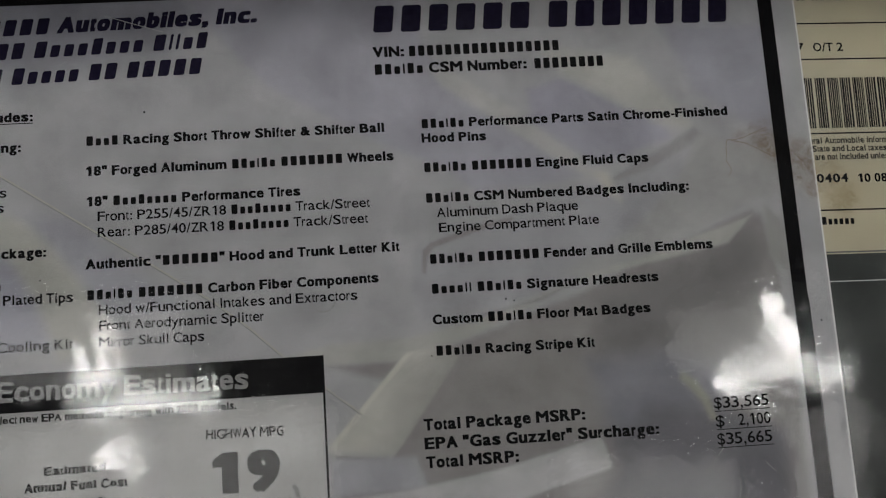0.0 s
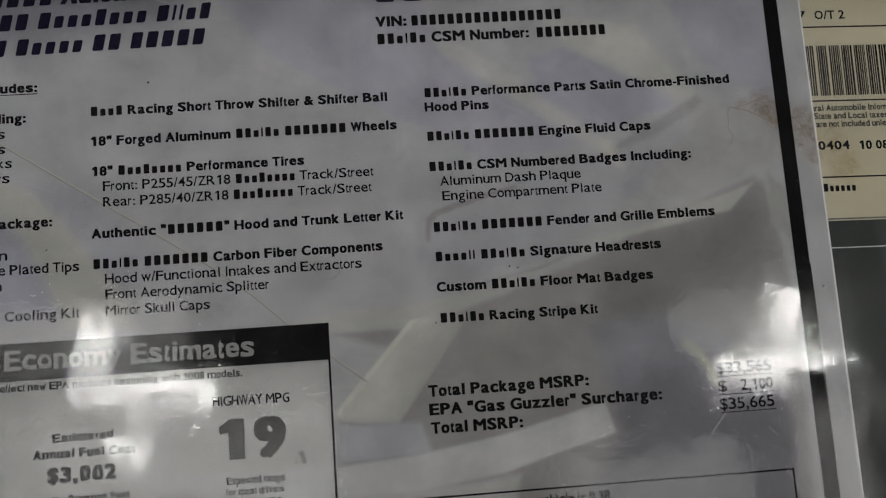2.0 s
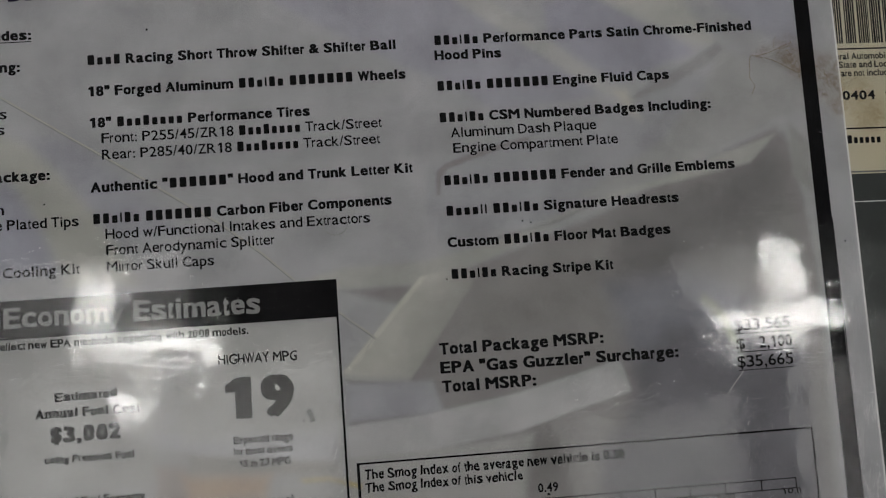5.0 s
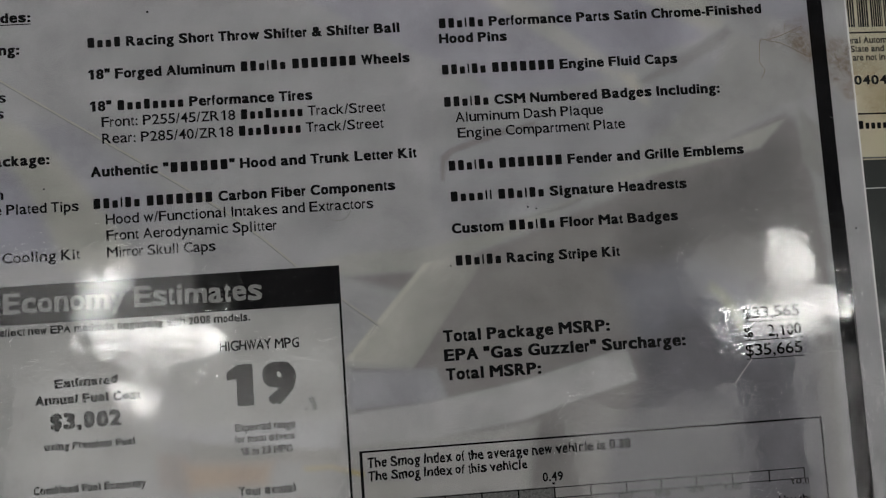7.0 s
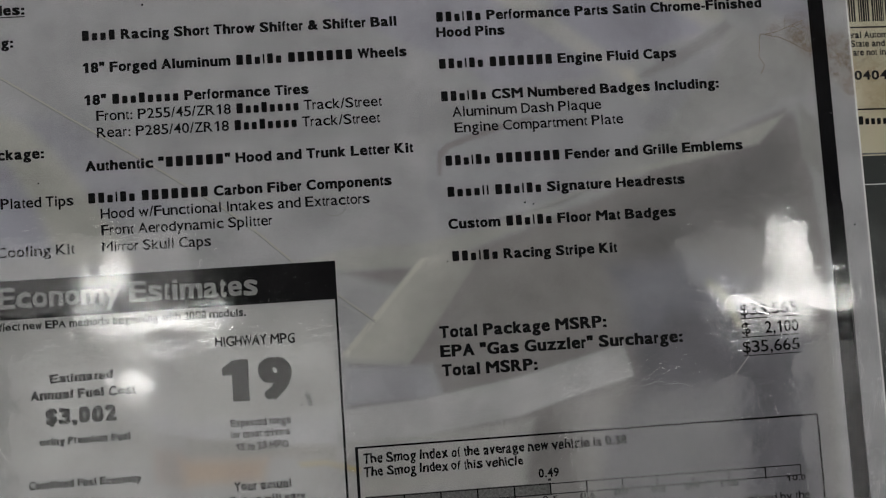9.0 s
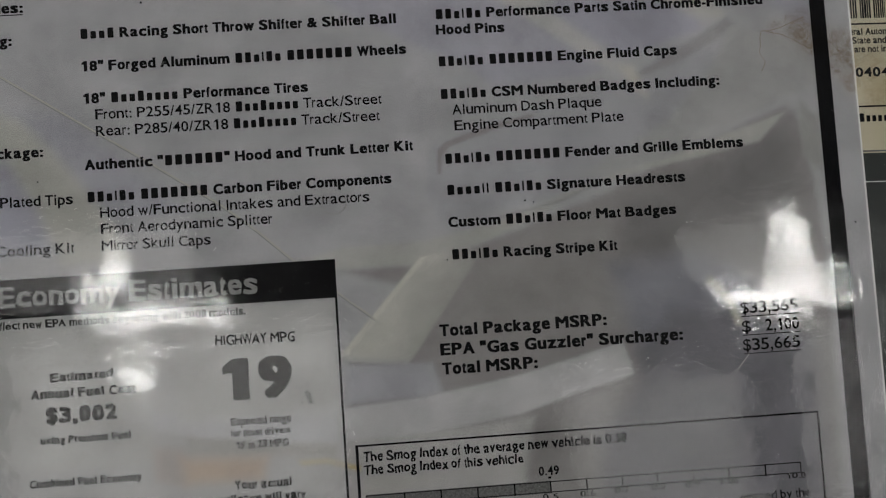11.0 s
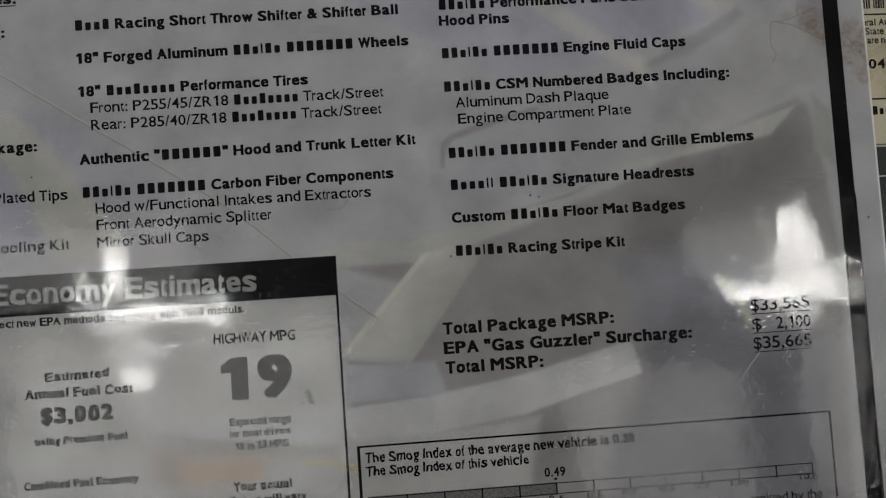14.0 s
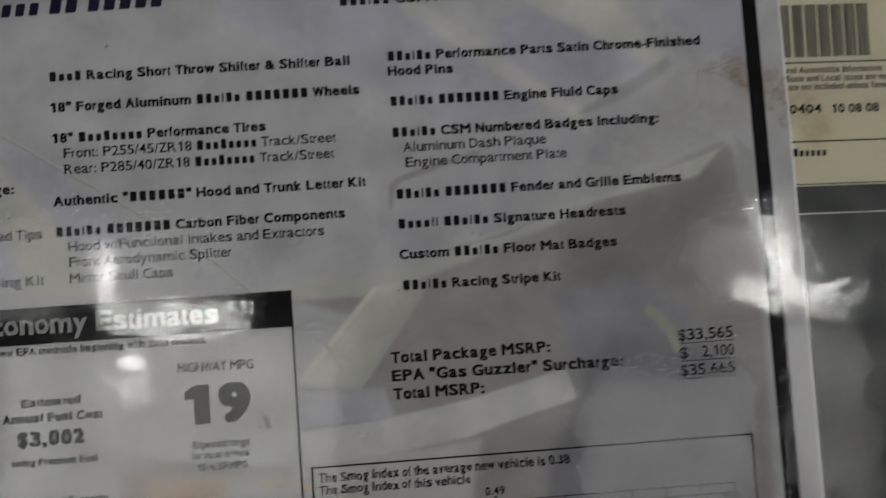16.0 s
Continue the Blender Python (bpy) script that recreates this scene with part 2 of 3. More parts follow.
def glyph(ch, bold):
    """One letter in its cell, one em high: the lower case a little taller and each letter as wide as its cell asks.
    Heavy letters are thickened by a few shifted layers. Returns (x, y, layer) and faces."""
    grow = min(bold, 0.014 if ch != "M" else 0.0)
    shift = bold - grow
    vs, fs = word_mesh(ch, grow)
    xs = [p[0] for p in vs]
    lo, hi = min(xs), max(xs)
    cell = ADV[ch]
    if ch in NARROW:
        wide = (hi - lo) * (1.05 if ch != "1" else 1.3)
        left = (cell - wide) / 2 + (0.05 if ch == "1" else 0)
    else:
        trim = 0.02 if ch in TIGHT else 0.05 if ch in "frt" else 0.055
        wide, left = cell - trim - 2 * shift, trim / 2 + shift
    ysc = (CAP - shift) / (0.682 + 2 * grow)
    made = []
    for x, y in vs:
        if ch in "ij" and y > 0:
            y = y * 1.06 if y < 0.5 else y + 0.035
        elif ch in LOWER and y > 0:
            y = y * 1.10 if y < 0.449 else 0.494 + (y - 0.449) * (0.691 - 0.494) / (0.691 - 0.449)
        made.append((left + (x - lo) / max(hi - lo, 1e-6) * wide, (y + grow) * ysc if ch not in ",;gjpqy" else y * ysc))
    if ch == "1":
        k, top, x0 = len(made), max(p[1] for p in made), left + 0.02
        made += [(x0, top), (x0 - 0.17, top - 0.13), (x0 - 0.17, top - 0.225), (x0, top - 0.13)]
        fs = fs + [(k, k + 1, k + 2, k + 3)]
    if shift < 0.002:
        return [(x, y, 0) for x, y in made], fs
    out, faces = [], []
    for i, (dx, dy) in enumerate(((-shift, 0), (shift, 0), (-shift, shift), (shift, shift), (0, shift / 2), (-shift / 2, shift / 2), (shift / 2, shift / 2))):
        k = len(out)
        out += [(x + dx, y + dy, i) for x, y in made]
        faces += [tuple(k + j for j in f) for f in fs]
    return out, faces


def block(ch):
    """A plain bar with nipped corners for one character: '#', '+' and '|' tall, '=' low."""
    w, h, c = ADV[ch], 0.53 if ch == "=" else CAP, 0.05
    g = 0.085 if ch == "|" else 0.10
    return [(g + c, 0, 0), (w - g - c, 0, 0), (w - g, c, 0), (w - g, h - c, 0), (w - g - c, h, 0), (g + c, h, 0), (g, h - c, 0), (g, c, 0)], [tuple(range(8))]


def line_bm(body, u0, u1, v0, v1, size, bold=0.02, lean=0.0, z=0.00006, wobble=0.0):
    """One line of lettering from u0 to u1 on the card, base line from v0 to v1 (ems, v downwards). Words in braces are plain bars."""
    bm = bmesh.new()
    items, x, bar = [], 0.0, False
    for ch in body:
        if ch in "{}":
            bar = ch == "{"
            continue
        if ch != " ":
            items.append((ch, bar, x))
        x += ADV[ch]
    k = (u1 - u0) / (x - 0.08)
    for ch, bar, x in items:
        vs, fs = block(ch) if bar else glyph(ch, bold)
        made = []
        for px, py, layer in vs:
            uu = u0 + k * (x - 0.04 + px) + py * size * lean
            vv = v0 + (v1 - v0) * (uu - u0) / (u1 - u0) - py * size
            uu, vv = uu + wobble * math.sin(5.1 * uu + 3.0 * math.sin(2.3 * vv)), vv + wobble * math.sin(4.3 * vv + 3.7 * math.sin(1.9 * uu + vv))
            made.append(bm.verts.new((uu * EM, -vv * EM, z + layer * 0.000006)))
        for f in fs:
            bm.faces.new([made[i] for i in f])
    return bm


def rect_bm(u0, u1, v0, v1, z=0.00005, slope=0.0):
    bm = bmesh.new()
    bm.faces.new([bm.verts.new((u * EM, -(v + slope * (u - u0)) * EM, z)) for u, v in ((u0, v1), (u1, v1), (u1, v0), (u0, v0))])
    return bm


def outline_bm(u0, u1, v0, v1, wl, wt, wr, wb, z=0.00005):
    bm = bmesh.new()
    for a, b, c, d in ((u0, u0 + wl, v0, v1), (u1 - wr, u1, v0, v1), (u0 + wl, u1 - wr, v0, v0 + wt), (u0 + wl, u1 - wr, v1 - wb, v1)):
        bm.faces.new([bm.verts.new((u * EM, -v * EM, z)) for u, v in ((a, d), (b, d), (b, c), (a, c))])
    return bm


# ---- the printed picture behind the text ----
PAPER, DEPTH = (0.61, 0.61, 0.63), 0.68
SHAPES = []


def patch(tint, soft, *outline, fade=None):
    """One area of the faded picture: colour, softness of its edge, corners in ems; fade: two places between which it dies away."""
    SHAPES.append((tint, soft, list(outline), fade))


patch((0.42, 0.42, 0.475), 2.5, (-52.0, -15.0), (-12.0, -15.0), (-19.0, -7.0), (-34.0, -5.0), (-52.0, -4.0))  # darker area at the top left
patch((0.58, 0.575, 0.64), 0.35, (-18.4, -11.9), (-11.3, -3.8), (-6, -0.7), (-2.4, 1.4), (1.7, 3.2), (3.7, 5), (10.1, 4.7), (11.9, 4.2), (6.3, -0.9), (2.3, -4.3), (0.7, -6.1), (-1.4, -12.5))  # bonnet side
patch((0.68, 0.68, 0.67), 0.35, (0.6, -4.8), (2.3, -4.5), (7.2, -1.1), (12, 3.1), (12.7, 4.4), (11.5, 3.9), (6.2, 0.1), (1.8, -3.2))  # bright line along the bonnet
patch((0.54, 0.535, 0.61), 0.4, (10.8, -3.4), (12.1, -2.9), (18.7, 1), (19, 1.7), (16.8, 2.3), (13.7, 3.4), (12.4, 2.9), (8.4, 0), (8.2, -2.6))  # bonnet scoop
patch((0.68, 0.68, 0.65), 0.5, (9.3, -6.1), (16.6, -4.9), (20.5, 0.3), (20.8, 1.2), (18.7, 0.6), (15, -1.4), (10.9, -3.8))  # windscreen edge
patch((0.53, 0.53, 0.59), 0.7, (19.1, -7.5), (27.6, -7.1), (27.1, 2.4), (24.5, 0.5), (21.2, -1.9))  # sky beyond the car
patch((0.57, 0.57, 0.60), 0.25, (-1.2, 9.8), (-0.8, 8.8), (1.4, 8.1), (5.6, 7), (10, 6), (14, 4.5), (20.9, 0.9), (22.9, 2.2), (26.6, 4.6), (24.6, 7.1), (21.3, 9.1), (17.3, 10.3), (11.6, 11.7), (7.2, 13.1), (5.1, 13.6), (-0.8, 14.4), (-1.4, 12.3))  # front wing
patch((0.58, 0.58, 0.58), 0.4, (21.1, 1.2), (23.4, 2.2), (27.5, 4.6), (27.1, 6.4), (24.6, 6.9), (20.4, 9), (16, 10.5), (11.6, 11.7), (9.5, 11.7), (16.2, 7.9), (19.6, 4.2))  # wing highlight
patch((0.44, 0.42, 0.42), 0.14, (-0.5, 9.3), (0.1, 8.75), (2.0, 8.15), (3.9, 7.6), (6.4, 7.1), (6.4, 7.35), (4.0, 8.0), (2.0, 8.6), (0.4, 9.1), (-0.2, 9.7), (-0.3, 11.0), (-0.6, 11.0))  # shadow line of the wing
patch((0.47, 0.465, 0.47), 0.3, (13.8, 4.8), (20.8, 1), (21.3, 1.4), (20.1, 2.5), (16.8, 4.1), (12.6, 5.5))  # wing mirror edge
patch((0.74, 0.73, 0.67), 0.4, (12.7, 4), (13.8, 4.1), (14.7, 6.4), (13.9, 5.8))  # mirror glint
patch((0.44, 0.425, 0.425), 0.4, (-7.9, 17.3), (-1.8, 17.1), (3.3, 15.7), (7.2, 14.4), (11.2, 13), (15.5, 11.1), (19.9, 9.4), (24.6, 7.6), (25.4, 8.6), (25.9, 10.9), (26.6, 17.6), (26, 46), (-8.3, 46), (-7.8, 23.2), (-2.7, 18.8))  # dark body flank
patch((0.34, 0.33, 0.335), 1.3, (12.0, 13.6), (20.0, 10.3), (25.0, 8.2), (25.4, 16.5), (20.0, 19.0), (12.0, 18.0))  # deeper tone of the flank
patch((0.62, 0.62, 0.595), 0.2, (-10.7, 16.4), (-7.4, 15.7), (-1.7, 15.6), (2.9, 14.7), (7.2, 13.3), (11.6, 11.7), (15.9, 10.7), (22.2, 8.7), (24.5, 8), (22.5, 10), (17.2, 11), (13.7, 11.6), (9.4, 12.8), (5, 14.8), (3.3, 15.5), (2.4, 15.9), (-2.2, 17.2), (-7.5, 17.2))  # pale sill line
patch((0.50, 0.50, 0.50), 0.1, (3.4, 14.2), (7.9, 13.3), (11.5, 11.9), (11.5, 12.05), (7.9, 13.5), (3.4, 14.4))  # fine dark line along the wing
patch((0.7, 0.7, 0.655), 0.15, (-2, 16.6), (2.3, 16.4), (1.4, 17.6), (-3.1, 23.6), (-3.5, 24), (-8, 23.3), (-7.8, 22.8), fade=((-5.2, 19.6), (3.0, 22.5)))  # door pillar
patch((0.80, 0.80, 0.73), 0.12, (-2.2, 16.7), (-1.7, 16.7), (-7.5, 23.0), (-8.0, 23.0))  # bright edge of the pillar
patch((0.62, 0.62, 0.60), 0.1, (-7.9, 23.1), (-3.5, 23.75), (-3.5, 24.05), (-7.9, 23.5))  # foot of the pillar
patch((0.65, 0.64, 0.635), 0.4, (-8, 28.7), (0, 28.5), (5, 28.2), (4, 33), (-1, 36), (-8.3, 38))  # lower sill
patch((0.66, 0.65, 0.63), 0.2, (-7.3, 32.9), (-1.2, 31.95), (-6.7, 31.3))  # road edge
patch((0.58, 0.58, 0.62), 0.3, (-7.9, 23.8), (-1.8, 24), (-1.2, 26.1), (-2.4, 26.3), (-7.8, 26.4))  # window corner
patch((0.7, 0.7, 0.71), 0.15, (-8, 26.7), (-2.4, 26.3), (4.2, 25.3), (10.4, 23.8), (11.5, 23.4), (11.8, 24.3), (12.2, 25.8), (8.1, 26.8), (3.9, 28), (-2.6, 28.8), (-8, 28.9))  # pale curved bumper
patch((0.37, 0.37, 0.415), 1.2, (11, 18.1), (17.3, 17.7), (21.4, 19.7), (19.8, 26.1), (14.3, 26.9), (12.2, 23.1))  # shaded rear flank
patch((0.29, 0.285, 0.315), 0.9, (12.6, 24.4), (15.2, 21.6), (20, 21.9), (25.2, 24), (25.2, 45.5), (9, 45.5), (9.6, 30), (11.3, 27.9), (12.6, 25.8))  # deep shade
patch((0.47, 0.47, 0.40), 0.3, (18.0, 19.3), (18.9, 20.0), (19.7, 21.2), (20.2, 22.9), (19.7, 22.9), (19.2, 21.6), (18.4, 20.5), (17.7, 19.8))  # faint yellow arc
patch((0.50, 0.50, 0.49), 0.25, (25.6, 7.1), (26.9, 8.6), (26.9, 12.5), (25.5, 11.2))  # pale corner beside the border
patch((0.555, 0.555, 0.605), 0.8, (-29.4, 5.1), (-25.9, 5.3), (-22, 8.9), (-18.1, 12.4), (-23.3, 12.9), (-26.4, 9.8))  # left bonnet
patch((0.63, 0.63, 0.59), 0.6, (-32.6, 4.1), (-29, 5.6), (-27.1, 7.5), (-25.2, 9.9), (-22.9, 13.3), (-21.8, 15.8), (-26.5, 15.7), (-28.3, 11.3), (-29.9, 8.4), (-32.6, 5.8))  # left stripe
patch((0.53, 0.53, 0.6), 0.6, (-32.6, 6.6), (-29.9, 8.8), (-28.2, 11.8), (-27.2, 14.6), (-32.7, 15.3))  # left ground
patch((0.72, 0.72, 0.77), 0.3, (-8.5, 26.3), (-12.2, 26.8), (-17.9, 26.6), (-22.8, 25.9), (-22.9, 26.9), (-18.7, 27.7), (-13, 28.5), (-8.6, 28.9))  # bumper curve
patch((0.42, 0.4, 0.39), 0.3, (-18.7, 27.9), (-13.1, 28.7), (-8.6, 29.1), (-8.7, 29.9), (-13.1, 29.5), (-18.8, 29.1))  # bumper shade
patch((0.5, 0.42, 0.4), 0.4, (-21.1, 28.4), (-19, 28.6), (-19, 31.2), (-20.9, 30.7))  # reflector
patch((0.66, 0.45, 0.28), 0.6, (-19.2, 29.3), (-13.4, 29.6), (-13.8, 31), (-18.9, 31))  # indicator lamp
patch((0.72, 0.6, 0.28), 0.2, (-11.3, 30), (-9.4, 30), (-7.2, 30.7), (-7.2, 31), (-9.4, 30.3), (-11.1, 30.3))  # lamp line


def seg_dist(u, v, a, b):
    du, dv = b[0] - a[0], b[1] - a[1]
    t = np.clip(((u - a[0]) * du + (v - a[1]) * dv) / (du * du + dv * dv + 1e-9), 0, 1)
    return np.hypot(u - a[0] - t * du, v - a[1] - t * dv)


def inside_by(u, v, poly):
    """Signed distance to a polygon, positive inside."""
    d, odd = np.full(u.shape, 1e9), np.zeros(u.shape, bool)
    for a, b in zip(poly, poly[1:] + poly[:1]):
        d = np.minimum(d, seg_dist(u, v, a, b))
        if a[1] != b[1]:
            cross = ((a[1] > v) != (b[1] > v)) & (u < (b[0] - a[0]) * (v - a[1]) / (b[1] - a[1]) + a[0])
            odd ^= cross
    return np.where(odd, d, -d)


def smooth(x):
    x = np.clip(x, 0, 1)
    return x * x * (3 - 2 * x)


STEP = 0.14           # grid of the print, in ems


def relief(shape, step, bands, seed):
    """Random relief on a grid: bands of (wavelength in ems, stretch along v, slope), band-limited noise of that slope (metre in metre); height in metres."""
    rng = np.random.default_rng(seed)
    fu, fv = np.meshgrid(np.fft.rfftfreq(shape[1], step), np.fft.fftfreq(shape[0], step))
    total = np.zeros(shape)
    for wave, stretch, slope in bands:
        f = np.hypot(fu, fv * stretch) * wave
        h = np.fft.irfft2(np.fft.rfft2(rng.standard_normal(shape)) * np.exp(-((f - 1.0) / 0.38) ** 2), s=shape)
        gv, gu = np.gradient(h, step * EM)
        total += h * slope / np.sqrt((gu ** 2 + gv ** 2).mean())
    return total


def printed(u, v):
    col = np.empty(u.shape + (3,))
    col[:] = PAPER
    for tint, soft, poly, fade in SHAPES:
        k = smooth(inside_by(u, v, poly) / (2 * soft) + 0.5)[..., None]
        if fade:
            (ua, va), (ub, vb) = fade
            along = ((u - ua) * (ub - ua) + (v - va) * (vb - va)) / ((ub - ua) ** 2 + (vb - va) ** 2)
            k = k * (1 - smooth(along))[..., None]
        col = col * (1 - k) + np.array(tint) * k
    # the fuel panel's grey ground and its two paler boxes
    # both are painted lighter to stand in for part of the lamp panel's reflection
    ground = smooth(np.minimum(-8.1 - u, v - 16.5) / 0.2 + 0.5)[..., None] * 0.42
    col = col * (1 - ground) + np.array((0.71, 0.71, 0.69)) * ground
    for cu, cv, hu, hv in ((-28.0, 24.4, 7.0, 5.0), (-13.7, 23.2, 5.5, 3.9)):
        pale = np.maximum(np.abs(u - cu) - hu, np.abs(v - cv) - hv)
        pale = smooth(-pale / 0.7 + 0.5)[..., None] * 0.42
        col = col * (1 - pale) + np.array((0.80, 0.80, 0.78)) * pale
    # cloudy patches of faded ink
    cloud = relief(u.shape, STEP, ((1.1, 1.0, 0.5), (2.6, 1.0, 0.8), (6.0, 1.0, 1.0)), 21)
    col = col * (1 + 0.05 * cloud / cloud.std())[..., None]
    return col * DEPTH


def sheet_mesh(name, u0, u1, v0, v1, step, height, material, colour=None):
    nu, nv = int(round((u1 - u0) / step)) + 1, int(round((v1 - v0) / step)) + 1
    u, v = np.meshgrid(np.linspace(u0, u1, nu), np.linspace(v0, v1, nv))
    z = height(u, v)
    co = np.stack((u * EM, -v * EM, z), -1).reshape(-1, 3)
    i = np.arange(nu * nv).reshape(nv, nu)
    faces = np.stack((i[1:, :-1], i[1:, 1:], i[:-1, 1:], i[:-1, :-1]), -1).reshape(-1, 4)
    me = bpy.data.meshes.new(name)
    me.vertices.add(len(co))
    me.vertices.foreach_set("co", co.ravel())
    me.loops.add(4 * len(faces))
    me.loops.foreach_set("vertex_index", faces.ravel())
    me.polygons.add(len(faces))
    me.polygons.foreach_set("loop_start", np.arange(0, 4 * len(faces), 4))
    me.update(calc_edges=True)
    me.polygons.foreach_set("use_smooth", np.ones(len(faces), bool))
    if colour is not None:
        at = me.color_attributes.new("print", "FLOAT_COLOR", "POINT")
        rgba = np.ones((nu * nv, 4), np.float32)
        rgba[:, :3] = colour(u, v).reshape(-1, 3)
        at.data.foreach_set("color", rgba.ravel())
    me.materials.append(material)
    return me


# ---- the laminated information card ----
U0, U1, V0, V1 = -49.4, 29.8, -13.7, 47.5
card = tagged(new("information_card"), "laminated grey printed information card with black border on the board", "information card")
card.location = (0, 0, TOP)
part("card_core", box(U0 * EM, (U1 + 0.14) * EM, -V1 * EM, -V0 * EM, -CARD_T, -0.00004), M_CORE, card, "white card edge")
face = new("printed_face", sheet_mesh("printed_face", U0, U1, V0, V1, STEP, lambda u, v: 0 * u, M_PRINT, printed))
face.parent = card
tagged(face, "pale grey and lavender print of a faded picture")


def waves(u, v):
    """Slow buckles of the laminate and the fine crinkles in it, stronger in some places than in others."""
    slow = 0.00003 * np.sin(0.55 * u + 0.9 * np.sin(0.21 * v)) + 0.00003 * np.sin(0.47 * v + 0.7 * np.sin(0.33 * u + 1.0))
    fine = relief(u.shape, FILM_STEP, ((0.38, 0.6, 0.0058), (0.60, 0.6, 0.0075), (1.0, 0.7, 0.0045)), 3)
    mid = relief(u.shape, FILM_STEP, ((2.1, 1.0, 0.0030), (5.0, 1.0, 0.0022)), 4)
    place = relief(u.shape, FILM_STEP, ((5.0, 1.0, 1.0),), 6)
    return 0.00052 + slow + mid + fine * (0.42 + 0.70 * smooth(place / place.std() * 0.5 + 0.5))


FILM_STEP = 0.075
film = new("laminate", sheet_mesh("laminate", U0, U1, V0, V1, FILM_STEP, waves, M_LAMINATE))
film.parent = card
tagged(film, "glossy rippled clear laminate")
part("border", outline_bm(-47.7, 28.1, -12.0, 45.8, 1.12, 1.12, 1.12, 1.12), M_INK, card, "thick black printed border")


def text(parent, body, u0, u1, v0, v1=None, size=1.0, bold=0.050, lean=0.0, ink=None, name="text_line", wobble=0.0):
    return part(name, line_bm(body, u0, u1, v0, v0 if v1 is None else v1, size, bold, lean, wobble=wobble), ink or M_INK, parent)


THIN = 0.013


def ribbon(points, wide, z):
    bm = bmesh.new()
    pairs = []
    for i, (u, v) in enumerate(points):
        a, b = points[max(i - 1, 0)], points[min(i + 1, len(points) - 1)]
        n = Vector((-(b[1] - a[1]), b[0] - a[0])).normalized() * wide / 2
        pairs.append([bm.verts.new(((u + k * n.x) * EM, -(v + k * n.y) * EM, z)) for k in (1, -1)])
    for p, q in zip(pairs, pairs[1:]):
        bm.faces.new((p[0], p[1], q[1], q[0]))
    return bm


CREASE = [(-48.0, -9.0), (-33.0, 0.6), (-30.96, 1.91), (-25.85, 5.35), (-20.7, 8.75), (-15.68, 12.19), (-13.1, 14.3), (-10.66, 16.61), (-5.5, 20.8)]
M_CREASE = plain("pale crease", (0.42, 0.41, 0.35), (0.50, 0.49, 0.43), 300, 0.6, spec=0.0)
# dark ink that paints the shaded side of the crease and the dent
M_CREASE_SHADE = plain("painted crease and dent shade", (0.27, 0.27, 0.26), (0.33, 0.33, 0.32), 300, 0.6, spec=0.0)
part("crease", ribbon(CREASE, 0.09, 0.00003), M_CREASE, card, "thin pale crease line")
part("crease", ribbon([(u - 0.06, v + 0.09) for u, v in CREASE], 0.07, 0.00003), M_CREASE_SHADE, card, "thin dark line painted as the crease's shaded side")

# heading and address block
text(card, "{######} {#######}", -3.40, 24.5, -7.66, -7.40, 3.0, 0.03, 0.12, M_NAVY, "heading")
text(card, "{######} Automobiles, Inc.", -34.3, -12.0, -8.45, -8.86, 1.75, 0.07, 0.2, M_NAVY, "heading")
text(card, "{####} {#===+===} {#||=+}", -33.6, -15.7, -6.62, -7.0, 1.75, 0.075, 0.2, M_NAVY, "heading")
text(card, "{###} {#====} {##} {#####}", -34.0, -16.2, -4.66, -4.99, 1.75, 0.075, 0.2, M_NAVY, "heading")
text(card, "VIN:", -3.28, -0.95, -5.69, size=1.15)
text(card, "{#################}", -0.63, 11.0, -5.67, size=1.15)
text(card, "{#+=|+=} CSM Number:", -3.31, 8.35, -4.31, size=1.15)
text(card, "{########}", 8.9, 14.33, -4.27, size=1.15)
# first column, as far as it shows
text(card, "Includes:", -32.9, -28.42, -1.91)
part("underline", rect_bm(-32.9, -28.42, -1.81, -1.74), M_INK, card)
text(card, "Including:", -33.9, -29.26, 0.37)
for body, u0, u1, v in (("s", -31.3, -30.75, 1.51), ("s", -31.3, -30.73, 2.64), ("ks", -31.3, -30.27, 3.71), ("rs", -31.3, -30.44, 4.82), ("n", -31.2, -30.64, 10.47), ("n", -31.6, -31.03, 12.66)):
    text(card, body, u0, u1, v, bold=THIN)
text(card, "Package:", -31.85, -27.46, 8.19)
text(card, "e Plated Tips", -31.25, -25.60, 11.55, bold=THIN + 0.006)
text(card, "t Cooling Kit", -31.4, -25.65, 14.88, bold=THIN + 0.006)
# second column
text(card, "{#==+} Racing Short Throw Shifter & Shifter Ball", -24.65, -2.78, 0.15)
text(card, '18" Forged Aluminum {#+=|+=} {#######} Wheels', -24.65, -2.22, 2.42, 2.36)
text(card, '18" {#==+====} Performance Tires', -24.62, -9.22, 4.68)
text(card, "Front: P255/45/ZR18 {#==+====} Track/Street", -23.83, -4.18, 5.81, bold=THIN)
text(card, "Rear: P285/40/ZR18 {#==+====} Track/Street", -23.83, -4.38, 6.98, bold=THIN)
text(card, 'Authentic "{######}" Hood and Trunk Letter Kit', -24.68, -2.2, 9.28, 9.22)
text(card, "{#+=|+=} {#######} Carbon Fiber Components", -24.66, -3.83, 11.5, 11.43)
text(card, "Hood w/Functional Intakes and Extractors", -23.8, -5.43, 12.61, bold=THIN)
text(card, "Front Aerodynamic Splitter", -23.8, -12.2, 13.73, bold=THIN)
text(card, "Mirror Skull Caps", -23.8, -16.45, 14.9, bold=THIN)
